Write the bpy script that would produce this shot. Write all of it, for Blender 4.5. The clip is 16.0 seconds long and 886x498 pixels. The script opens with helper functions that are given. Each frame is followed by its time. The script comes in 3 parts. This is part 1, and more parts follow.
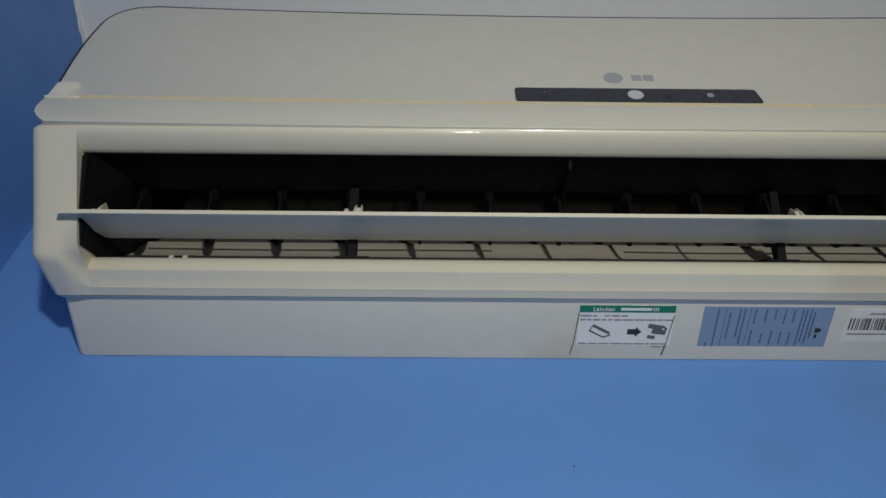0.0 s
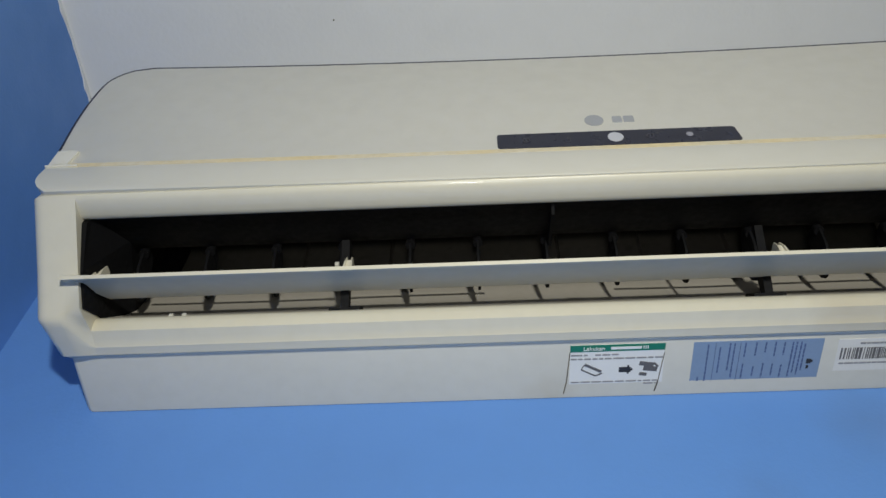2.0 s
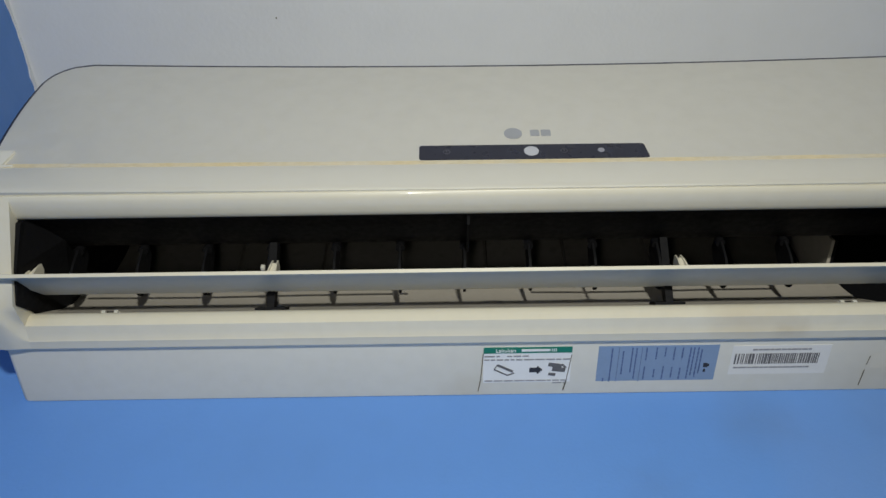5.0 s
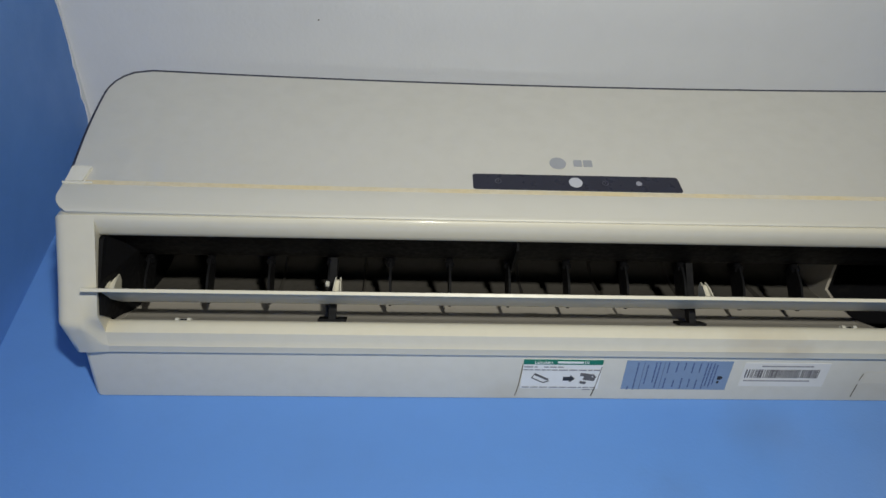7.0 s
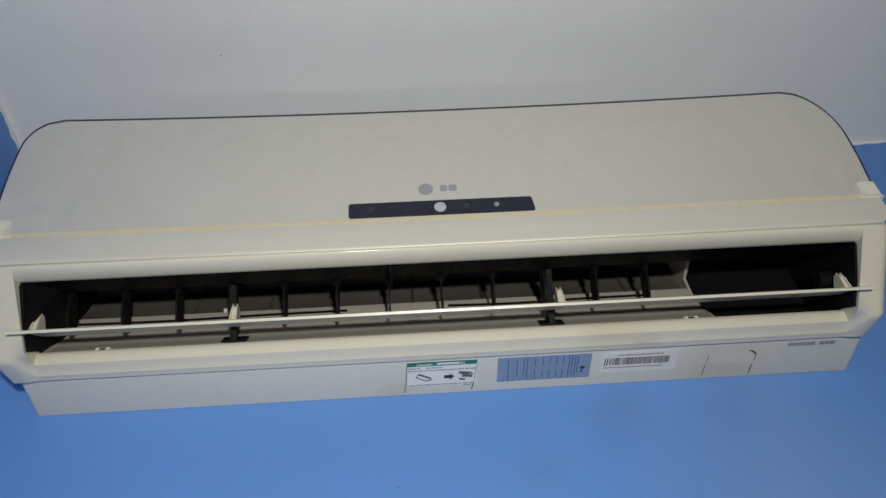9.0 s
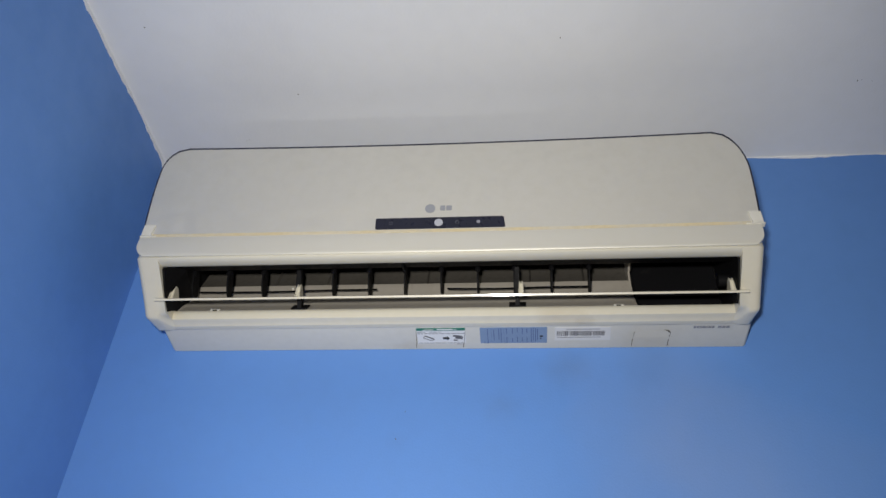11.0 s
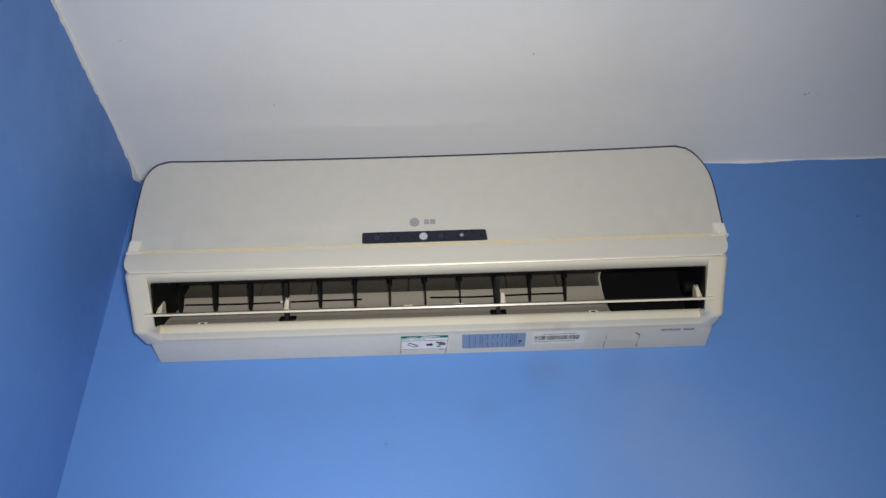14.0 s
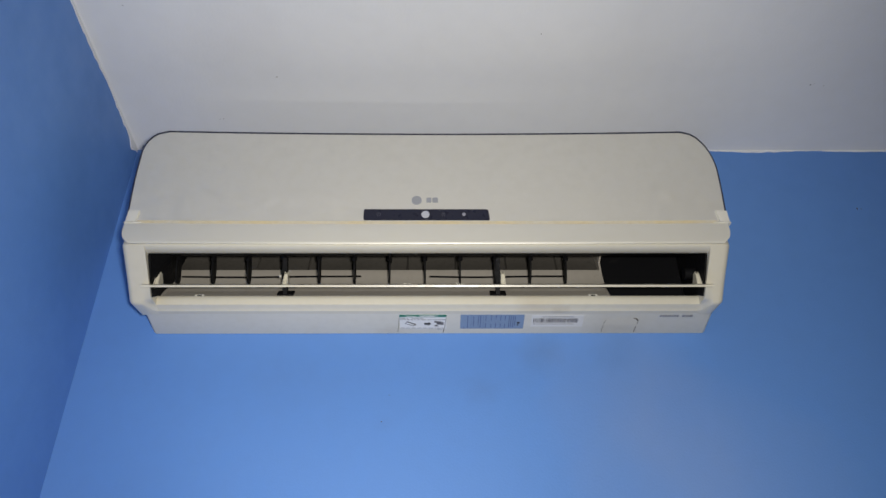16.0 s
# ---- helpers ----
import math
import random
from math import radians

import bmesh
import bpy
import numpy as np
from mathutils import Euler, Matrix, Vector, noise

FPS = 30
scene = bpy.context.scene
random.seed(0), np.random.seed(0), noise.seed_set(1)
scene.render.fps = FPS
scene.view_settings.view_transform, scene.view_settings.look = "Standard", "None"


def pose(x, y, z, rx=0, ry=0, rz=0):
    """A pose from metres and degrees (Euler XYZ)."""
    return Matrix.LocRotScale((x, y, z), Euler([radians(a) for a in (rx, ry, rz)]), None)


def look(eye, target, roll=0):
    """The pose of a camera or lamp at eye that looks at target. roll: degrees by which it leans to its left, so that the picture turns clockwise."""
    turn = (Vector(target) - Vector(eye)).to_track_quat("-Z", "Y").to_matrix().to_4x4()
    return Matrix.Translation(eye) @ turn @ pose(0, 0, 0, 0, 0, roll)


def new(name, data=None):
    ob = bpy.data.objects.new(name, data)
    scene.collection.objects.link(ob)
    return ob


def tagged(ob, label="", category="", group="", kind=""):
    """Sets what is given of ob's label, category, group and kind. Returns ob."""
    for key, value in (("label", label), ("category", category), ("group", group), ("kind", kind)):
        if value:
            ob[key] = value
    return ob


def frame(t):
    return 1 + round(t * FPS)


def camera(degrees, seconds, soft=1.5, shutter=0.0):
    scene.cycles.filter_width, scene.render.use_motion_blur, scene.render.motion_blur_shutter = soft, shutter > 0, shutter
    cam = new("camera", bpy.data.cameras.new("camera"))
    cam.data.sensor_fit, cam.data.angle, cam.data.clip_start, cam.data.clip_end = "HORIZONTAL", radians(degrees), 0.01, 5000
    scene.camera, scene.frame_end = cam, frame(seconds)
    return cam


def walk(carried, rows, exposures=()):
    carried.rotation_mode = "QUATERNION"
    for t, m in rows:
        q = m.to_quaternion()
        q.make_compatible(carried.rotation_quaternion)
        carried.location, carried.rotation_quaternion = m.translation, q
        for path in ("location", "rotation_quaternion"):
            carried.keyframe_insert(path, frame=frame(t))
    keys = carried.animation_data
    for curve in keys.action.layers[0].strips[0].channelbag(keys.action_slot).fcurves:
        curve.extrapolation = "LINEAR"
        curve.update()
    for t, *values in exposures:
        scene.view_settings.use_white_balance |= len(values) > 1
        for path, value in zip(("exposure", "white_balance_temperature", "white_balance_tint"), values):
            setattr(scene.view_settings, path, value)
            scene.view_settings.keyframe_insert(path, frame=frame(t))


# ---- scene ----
cam = camera(56.8, 16.0)
PATH = [
    (0, (-0.158, -0.458, 1.715), (-0.144, 0.712, 3.338), -0.1),
    (0.5, (-0.161, -0.471, 1.713), (-0.195, 0.657, 3.364), 0.6),
    (1, (-0.168, -0.48, 1.714), (-0.232, 0.666, 3.352), 1.3),
    (1.5, (-0.16, -0.478, 1.713), (-0.231, 0.671, 3.348), 1.4),
    (2, (-0.127, -0.488, 1.718), (-0.181, 0.653, 3.359), 0.2),
    (2.5, (-0.099, -0.484, 1.715), (-0.142, 0.66, 3.355), 0.9),
    (3, (-0.077, -0.491, 1.716), (-0.119, 0.64, 3.365), 0.1),
    (3.5, (-0.069, -0.499, 1.712), (-0.119, 0.632, 3.361), 0.2),
    (4, (-0.067, -0.502, 1.706), (-0.092, 0.629, 3.356), -0.4),
    (4.2, (-0.065, -0.497, 1.704), (-0.094, 0.642, 3.348), 0.1),
    (6.3, (-0.142, -0.622, 1.715), (-0.056, 0.696, 3.217), -2.7),
    (6.5, (-0.15, -0.626, 1.713), (-0.064, 0.702, 3.205), -2.1),
    (7, (-0.161, -0.633, 1.713), (-0.062, 0.707, 3.194), -2.2),
    (7.5, (-0.162, -0.637, 1.711), (-0.049, 0.689, 3.203), -2.7),
    (8, (-0.135, -0.641, 1.713), (-0.007, 0.68, 3.21), -4.2),
    (8.5, (-0.089, -0.657, 1.706), (0.048, 0.653, 3.211), -5.8),
    (8.7, (-0.073, -0.691, 1.702), (0.056, 0.685, 3.147), -5.9),
    (10.8, (0.11, -1.069, 1.504), (-0.083, 0.447, 2.794), 3.1),
    (11, (0.115, -1.086, 1.516), (-0.075, 0.457, 2.774), 3.3),
    (11.5, (0.113, -1.105, 1.513), (-0.083, 0.45, 2.756), 3.5),
    (12, (0.107, -1.138, 1.519), (-0.065, 0.431, 2.747), 3.4),
    (12.5, (0.099, -1.149, 1.513), (-0.041, 0.432, 2.729), 2.4),
    (13, (0.097, -1.164, 1.527), (-0.063, 0.43, 2.724), 1.5),
    (13.5, (0.063, -1.165, 1.526), (-0.03, 0.428, 2.731), 0.6),
    (14, (0.03, -1.175, 1.539), (0.021, 0.43, 2.733), -1.6),
    (14.5, (0.006, -1.174, 1.555), (0.045, 0.454, 2.716), -1.8),
    (15, (0.003, -1.165, 1.548), (0.052, 0.468, 2.702), -2.0),
    (15.5, (0.009, -1.172, 1.546), (0.033, 0.457, 2.707), -1.2),
    (16, (0.01, -1.165, 1.539), (0.029, 0.464, 2.699), -0.4),
]
EXPOSURES = [(0.0, -0.56, 6500, 5), (1.0, -0.32, 6500, 5), (2.5, -0.03, 6500, 4), (4.0, -0.08, 6500, 4), (7.0, -0.11, 6500, 5), (8.5, -0.22, 6500, 6), (11.0, 0.0, 6500, 10), (16.0, -0.05, 6500, 10)]
walk(cam, [(t, look(eye, target, roll)) for t, eye, target, roll in PATH], EXPOSURES)

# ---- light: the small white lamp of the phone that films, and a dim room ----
world = bpy.data.worlds.new("room_air")
world.use_nodes = True
world.node_tree.nodes["Background"].inputs[0].default_value = (0.6, 0.6, 0.6, 1)
world.node_tree.nodes["Background"].inputs[1].default_value = 0.05
scene.world = world
LAMP_TINT = (1.0, 0.965, 0.895)


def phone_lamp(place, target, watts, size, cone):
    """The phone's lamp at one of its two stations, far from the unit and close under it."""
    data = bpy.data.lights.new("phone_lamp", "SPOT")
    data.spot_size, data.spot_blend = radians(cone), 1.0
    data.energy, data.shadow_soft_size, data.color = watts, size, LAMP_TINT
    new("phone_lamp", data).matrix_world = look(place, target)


phone_lamp((0.06, -1.19, 1.555), (-0.01, 0.0, 2.17), 57.0, 0.03, 112)
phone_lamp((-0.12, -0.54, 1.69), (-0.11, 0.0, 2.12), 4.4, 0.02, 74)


# ---- materials ----
def material(name, colour, rough=0.5, metal=0.0, vary=0.06, scale=14.0, grain=0.05, grain_scale=900.0, tint=None, spots=(), coat=0.0, wear=None, gloss=0.5, coat_rough=0.15):
    """A procedural surface: base colour varied at two scales, with fine relief. tint: the colour it yellows or stains to."""
    m = bpy.data.materials.new(name)
    m.use_nodes = True
    t = m.node_tree
    b = t.nodes["Principled BSDF"]
    b.inputs["Metallic"].default_value = metal
    b.inputs["Coat Weight"].default_value = coat
    b.inputs["Coat Roughness"].default_value = coat_rough
    b.inputs["Specular IOR Level"].default_value = gloss
    geo = t.nodes.new("ShaderNodeNewGeometry")

    def noise_at(size, detail=3.0):
        n = t.nodes.new("ShaderNodeTexNoise")
        n.inputs["Scale"].default_value, n.inputs["Detail"].default_value = size, detail
        t.links.new(geo.outputs["Position"], n.inputs["Vector"])
        return n.outputs["Fac"]

    def ramp(fac, low, high, a, c):
        r = t.nodes.new("ShaderNodeMapRange")
        r.inputs["From Min"].default_value, r.inputs["From Max"].default_value = low, high
        r.inputs["To Min"].default_value, r.inputs["To Max"].default_value = a, c
        t.links.new(fac, r.inputs["Value"])
        return r.outputs["Result"]

    def mix(fac, a, c):
        x = t.nodes.new("ShaderNodeMix")
        x.data_type = "RGBA"
        if isinstance(fac, float):
            x.inputs[0].default_value = fac
        else:
            t.links.new(fac, x.inputs[0])
        for socket, value in ((x.inputs[6], a), (x.inputs[7], c)):
            if isinstance(value, tuple):
                socket.default_value = (*value, 1)
            else:
                t.links.new(value, socket)
        return x.outputs[2]

    second = tint or tuple(c * 0.85 for c in colour)
    wide, fine = noise_at(scale, 4.0), noise_at(scale * 9, 3.0)
    shade = mix(ramp(wide, 0.35, 0.7, 0.0, min(1.0, vary * 6)), colour, second)
    shade = mix(ramp(fine, 0.4, 0.75, 0.0, vary * 2), shade, tuple(c * 0.7 for c in colour))
    for (x, y, z), radius, stain, strength in spots:
        d = t.nodes.new("ShaderNodeVectorMath")
        d.operation = "DISTANCE"
        warp = t.nodes.new("ShaderNodeVectorMath")
        warp.operation = "MULTIPLY_ADD"
        n = t.nodes.new("ShaderNodeTexNoise")
        n.inputs["Scale"].default_value = 1.2 / radius
        t.links.new(geo.outputs["Position"], n.inputs["Vector"])
        t.links.new(n.outputs["Color"], warp.inputs[0])
        warp.inputs[1].default_value = (radius, radius, radius)
        t.links.new(geo.outputs["Position"], warp.inputs[2])
        t.links.new(warp.outputs[0], d.inputs[0])
        d.inputs[1].default_value = (x + radius / 2, y + radius / 2, z + radius / 2)
        shade = mix(ramp(d.outputs["Value"], 0.0, radius, strength, 0.0), shade, stain)
    if wear:
        shade = mix(ramp(noise_at(wear[0], 8.0), wear[1], wear[1] + 0.12, 0.0, wear[3]), shade, wear[2])
    t.links.new(shade, b.inputs["Base Color"])
    t.links.new(ramp(fine, 0.3, 0.7, rough * 0.85, min(1.0, rough * 1.15)), b.inputs["Roughness"])
    if grain:
        bump = t.nodes.new("ShaderNodeBump")
        bump.inputs["Strength"].default_value, bump.inputs["Distance"].default_value = grain, 0.001
        t.links.new(noise_at(grain_scale, 4.0), bump.inputs["Height"])
        t.links.new(bump.outputs["Normal"], b.inputs["Normal"])
    return m


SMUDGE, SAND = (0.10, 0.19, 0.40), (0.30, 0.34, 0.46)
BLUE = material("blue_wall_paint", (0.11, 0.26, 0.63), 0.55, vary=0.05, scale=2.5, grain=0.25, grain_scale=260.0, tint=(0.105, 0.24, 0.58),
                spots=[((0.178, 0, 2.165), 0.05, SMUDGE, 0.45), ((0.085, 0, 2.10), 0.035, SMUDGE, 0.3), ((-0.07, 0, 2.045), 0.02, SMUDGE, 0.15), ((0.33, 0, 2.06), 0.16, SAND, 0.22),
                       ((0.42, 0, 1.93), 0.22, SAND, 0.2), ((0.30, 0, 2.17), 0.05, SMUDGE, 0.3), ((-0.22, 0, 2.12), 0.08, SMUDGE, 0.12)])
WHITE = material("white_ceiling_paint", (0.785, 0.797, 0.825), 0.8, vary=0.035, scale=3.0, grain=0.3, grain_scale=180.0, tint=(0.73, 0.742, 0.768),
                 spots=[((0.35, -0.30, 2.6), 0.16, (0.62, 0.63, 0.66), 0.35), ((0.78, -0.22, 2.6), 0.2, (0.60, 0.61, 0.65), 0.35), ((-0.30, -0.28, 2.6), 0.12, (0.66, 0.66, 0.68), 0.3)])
FLOOR = material("pale_floor_tile", (0.55, 0.52, 0.46), 0.4, vary=0.06, scale=3.0, grain=0.1)
PANEL = material("champagne_plastic", (0.70, 0.682, 0.622), 0.55, metal=0.5, vary=0.03, scale=6.0, grain=0.05, tint=(0.68, 0.66, 0.595), coat=0.1)
CREAM = material("cream_plastic", (0.63, 0.597, 0.495), 0.33, vary=0.06, scale=9.0, grain=0.02, tint=(0.61, 0.56, 0.44), coat=0.5, coat_rough=0.08,
                 spots=[((0.17, -0.085, 2.194), 0.045, (0.46, 0.38, 0.25), 0.45), ((0.205, -0.07, 2.197), 0.02, (0.36, 0.29, 0.19), 0.4), ((-0.42, -0.10, 2.21), 0.025, (0.60, 0.50, 0.30), 0.4)])
TAB = material("white_tab_plastic", (0.66, 0.645, 0.585), 0.5, vary=0.04, scale=20.0, grain=0.02)
STRIP = material("ivory_plastic", (0.64, 0.622, 0.555), 0.40, metal=0.2, vary=0.02, scale=5.0, grain=0.0, tint=(0.62, 0.595, 0.515), coat=0.35, coat_rough=0.12)
TRAY = material("greyed_ivory_plastic", (0.625, 0.61, 0.55), 0.45, vary=0.06, scale=10.0, grain=0.06, tint=(0.58, 0.555, 0.485),
                spots=[((0.30, -0.02, 2.2), 0.06, (0.42, 0.36, 0.26), 0.35), ((-0.06, -0.004, 2.2), 0.03, (0.45, 0.38, 0.26), 0.3)])
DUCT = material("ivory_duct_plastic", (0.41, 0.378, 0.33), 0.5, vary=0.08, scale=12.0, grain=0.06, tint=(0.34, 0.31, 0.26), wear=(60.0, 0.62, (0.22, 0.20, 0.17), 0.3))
SCROLL = material("dusty_grey_plastic", (0.085, 0.078, 0.068), 0.75, vary=0.1, scale=14.0, grain=0.1, tint=(0.055, 0.050, 0.043), wear=(80.0, 0.6, (0.04, 0.036, 0.032), 0.4), gloss=0.15)
BLACK = material("black_plastic", (0.006, 0.006, 0.007), 0.6, vary=0.1, scale=20.0, grain=0.08, wear=(45.0, 0.66, (0.03, 0.028, 0.025), 0.4), gloss=0.1)
# navy of the panel's edge, with the thin shadow line round it in the colour
EDGE = material("panel_edge_with_shadow", (0.02, 0.022, 0.045), 0.4, vary=0.05, grain=0.0)
GLUE = material("yellowed_seam", (0.66, 0.55, 0.33), 0.55, vary=0.2, scale=22.0, grain=0.05, tint=(0.60, 0.56, 0.46))
SMOKE = material("smoked_display_plastic", (0.02, 0.021, 0.036), 0.3, vary=0.05, grain=0.0, gloss=0.3)
SILVER = material("silver_grey_print", (0.36, 0.37, 0.40), 0.35, metal=0.3, vary=0.05, grain=0.02)
LENS = material("pale_receiver_lens", (0.45, 0.46, 0.51), 0.3, vary=0.03, grain=0.0)
ICON = material("dim_icon_print", (0.12, 0.12, 0.15), 0.5, vary=0.03, grain=0.0)
DOT = material("grey_dot_print", (0.26, 0.26, 0.31), 0.5, vary=0.03, grain=0.0)
PAPER = material("white_label_paper", (0.70, 0.71, 0.72), 0.5, vary=0.04, scale=30.0, grain=0.05)
LABEL = material("worn_white_label_paper", (0.66, 0.655, 0.64), 0.45, vary=0.06, scale=60.0, grain=0.03)
BLUEPAPER = material("blue_label_paper", (0.195, 0.275, 0.42), 0.5, vary=0.05, scale=40.0, grain=0.05)
GREEN = material("green_print", (0.01, 0.16, 0.105), 0.5, vary=0.05, grain=0.0)
INK = material("black_ink", (0.025, 0.025, 0.03), 0.55, vary=0.05, grain=0.0)
NAVY = material("navy_ink", (0.075, 0.115, 0.25), 0.55, vary=0.05, grain=0.0)
FADED = material("faded_black_ink", (0.12, 0.115, 0.12), 0.55, vary=0.2, scale=60.0, grain=0.0)
GREYINK = material("grey_ink", (0.26, 0.26, 0.275), 0.55, vary=0.1, grain=0.0)
DIRT = material("brown_dirt", (0.10, 0.085, 0.06), 0.9, vary=0.3, scale=60.0, grain=0.2)


# ---- mesh helpers ----
def finish(name, bm, mat, smooth=None):
    bmesh.ops.recalc_face_normals(bm, faces=bm.faces)
    mesh = bpy.data.meshes.new(name)
    bm.to_mesh(mesh)
    bm.free()
    mesh.materials.append(mat)
    if smooth:
        mesh.shade_smooth()
        mesh.set_sharp_from_angle(angle=radians(smooth))
    return mesh


def part(name, bm, mat, parent=None, label="", smooth=None):
    ob = new(name, finish(name, bm, mat, smooth))
    if parent:
        ob.parent = parent
    return tagged(ob, label, kind="stuff" if name in ("print", "label_edge", "gap", "drawing") else "")


def box(bm, x0, x1, y0, y1, z0, z1, bevel=0.0):
    made = bmesh.ops.create_cube(bm, size=1.0)["verts"]
    for v in made:
        v.co = Vector((x0 + (v.co.x + 0.5) * (x1 - x0), y0 + (v.co.y + 0.5) * (y1 - y0), z0 + (v.co.z + 0.5) * (z1 - z0)))
    if bevel:
        edges = list({e for v in made for e in v.link_edges})
        bmesh.ops.bevel(bm, geom=edges, offset=bevel, segments=2, affect="EDGES", profile=0.5)
    return bm


def prism(bm, outline, x0, x1):
    """A solid with the (y, z) outline from x0 to x1."""
    a = [bm.verts.new((x0, y, z)) for y, z in outline]
    c = [bm.verts.new((x1, y, z)) for y, z in outline]
    n = len(outline)
    bm.faces.new(a)
    bm.faces.new(c)
    for i in range(n):
        bm.faces.new((a[i], a[(i + 1) % n], c[(i + 1) % n], c[i]))
    return bm


def loft(bm, rings):
    """A closed solid through rings of points, capped at both ends."""
    rows = [[bm.verts.new(p) for p in ring] for ring in rings]
    n = len(rows[0])
    for a, c in zip(rows, rows[1:]):
        for i in range(n):
            bm.faces.new((a[i], a[(i + 1) % n], c[(i + 1) % n], c[i]))
    bm.faces.new(rows[0])
    bm.faces.new(rows[-1])
    return bm


def shell(bm, front, back):
    """A solid between two grids of points."""
    f = [[bm.verts.new(p) for p in row] for row in front]
    b = [[bm.verts.new(p) for p in row] for row in back]
    r, c = len(f), len(f[0])
    for g in (f, b):
        for i in range(r - 1):
            for j in range(c - 1):
                bm.faces.new((g[i][j], g[i][j + 1], g[i + 1][j + 1], g[i + 1][j]))
    rim = [(i, 0) for i in range(r)] + [(r - 1, j) for j in range(1, c)] + [(i, c - 1) for i in range(r - 2, -1, -1)] + [(0, j) for j in range(c - 2, 0, -1)]
    for (i, j), (k, l) in zip(rim, rim[1:] + rim[:1]):
        bm.faces.new((f[i][j], f[k][l], b[k][l], b[i][j]))
    return bm


def inset(outline, d):
    """The (y, z) outline moved inwards by d."""
    n, out = len(outline), []
    area = sum(outline[i][0] * outline[(i + 1) % n][1] - outline[(i + 1) % n][0] * outline[i][1] for i in range(n))
    sign = 1 if area > 0 else -1
    for i in range(n):
        p, q, r = (Vector(outline[k % n]) for k in (i - 1, i, i + 1))
        a, c = (q - p).normalized(), (r - q).normalized()
        na, nc = Vector((-a.y, a.x)) * sign, Vector((-c.y, c.x)) * sign
        m = (na + nc).normalized()
        out.append(tuple(q + m * d / max(0.5, m.dot(na))))
    return out


def smooth_line(points, n):
    """n points along a soft curve through the given points."""
    pts = [Vector(p) for p in points]
    out = []
    for k in range(n):
        s = k / (n - 1) * (len(pts) - 1)
        i = min(int(s), len(pts) - 2)
        u = s - i
        p0, p1, p2, p3 = pts[max(i - 1, 0)], pts[i], pts[i + 1], pts[min(i + 2, len(pts) - 1)]
        out.append(0.5 * (2 * p1 + (p2 - p0) * u + (2 * p0 - 5 * p1 + 4 * p2 - p3) * u * u + (3 * p1 - p0 - 3 * p2 + p3) * u ** 3))
    return [tuple(p) for p in out]


# ---- the room: back wall at y = 0, left wall at x = -0.556, ceiling at 2.6 ----
LEFT, RIGHT, REAR, CEIL = -0.556, 2.9, -3.6, 2.6
for name, mat, text, bounds in (
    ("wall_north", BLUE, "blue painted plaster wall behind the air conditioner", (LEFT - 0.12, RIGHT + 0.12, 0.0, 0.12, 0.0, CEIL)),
    ("wall_west", BLUE, "blue painted plaster side wall", (LEFT - 0.12, LEFT, REAR, 0.0, 0.0, CEIL)),
    ("wall_east", BLUE, "blue painted plaster side wall", (RIGHT, RIGHT + 0.12, REAR, 0.0, 0.0, CEIL)),
    ("wall_south", BLUE, "blue painted plaster wall", (LEFT - 0.12, RIGHT + 0.12, REAR - 0.12, REAR, 0.0, CEIL)),
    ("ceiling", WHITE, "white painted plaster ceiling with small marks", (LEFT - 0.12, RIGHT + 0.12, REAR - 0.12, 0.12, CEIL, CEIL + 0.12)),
    ("floor", FLOOR, "pale tiled floor", (LEFT - 0.12, RIGHT + 0.12, REAR - 0.12, 0.12, -0.12, 0.0)),
):
    tagged(part(name, box(bmesh.new(), *bounds), mat), text, name.split("_")[0], kind="structure")


def paint_edge(name, start, step, way, out, length, low, high, seed, chip=0.0):
    """The uneven lower edge of the ceiling's white paint where it laps onto a wall."""
    bm = bmesh.new()
    rows = []
    for k in range(int(length / step) + 1):
        a = k * step
        h = low + (high - low) * max(0.0, noise.noise(Vector((a * 9, seed, 0))) * 0.7 + 0.45 + 0.35 * noise.noise(Vector((a * 70, seed, 3))))
        h += chip * max(0.0, 1 - abs(a - 0.025) / 0.022)
        p = Vector(start) + Vector(way) * a
        rows.append((p, h))
    front = [[tuple(p + Vector(out) * 0.0012), tuple(p + Vector(out) * 0.0012 - Vector((0, 0, h)))] for p, h in rows]
    back = [[tuple(p - Vector(out) * 0.001), tuple(p - Vector(out) * 0.001 - Vector((0, 0, h)))] for p, h in rows]
    shell(bm, front, back)
    return tagged(part(name, bm, WHITE), "uneven white paint edge below the ceiling", "paint edge", kind="structure")


paint_edge("trim_1", (LEFT, -0.001, CEIL), 0.006, (0, -1, 0), (1, 0, 0), 1.4, 0.0015, 0.014, 4.0, 0.016)
paint_edge("trim_2", (LEFT + 0.01, 0, CEIL), 0.006, (1, 0, 0), (0, -1, 0), 2.4, 0.001, 0.006, 9.0)

# ---- the air conditioner, 0.92 m wide, hung on the back wall ----
unit = tagged(new("air_conditioner"), "cream and champagne split air conditioner hung high on a blue wall", "air conditioner")
unit.location = (0, 0, 2.2)
OFF = Matrix.Translation((0, 0, -2.2))
HALF, MOUTH = 0.4540, 0.4195


def piece(name, bm, mat, parent=None, label="", smooth=None):
    """A part of the unit, given in the room's coordinates."""
    ob = part(name, bm, mat, None, label, smooth)
    ob.data.transform(OFF)
    ob.parent = parent or unit
    return ob


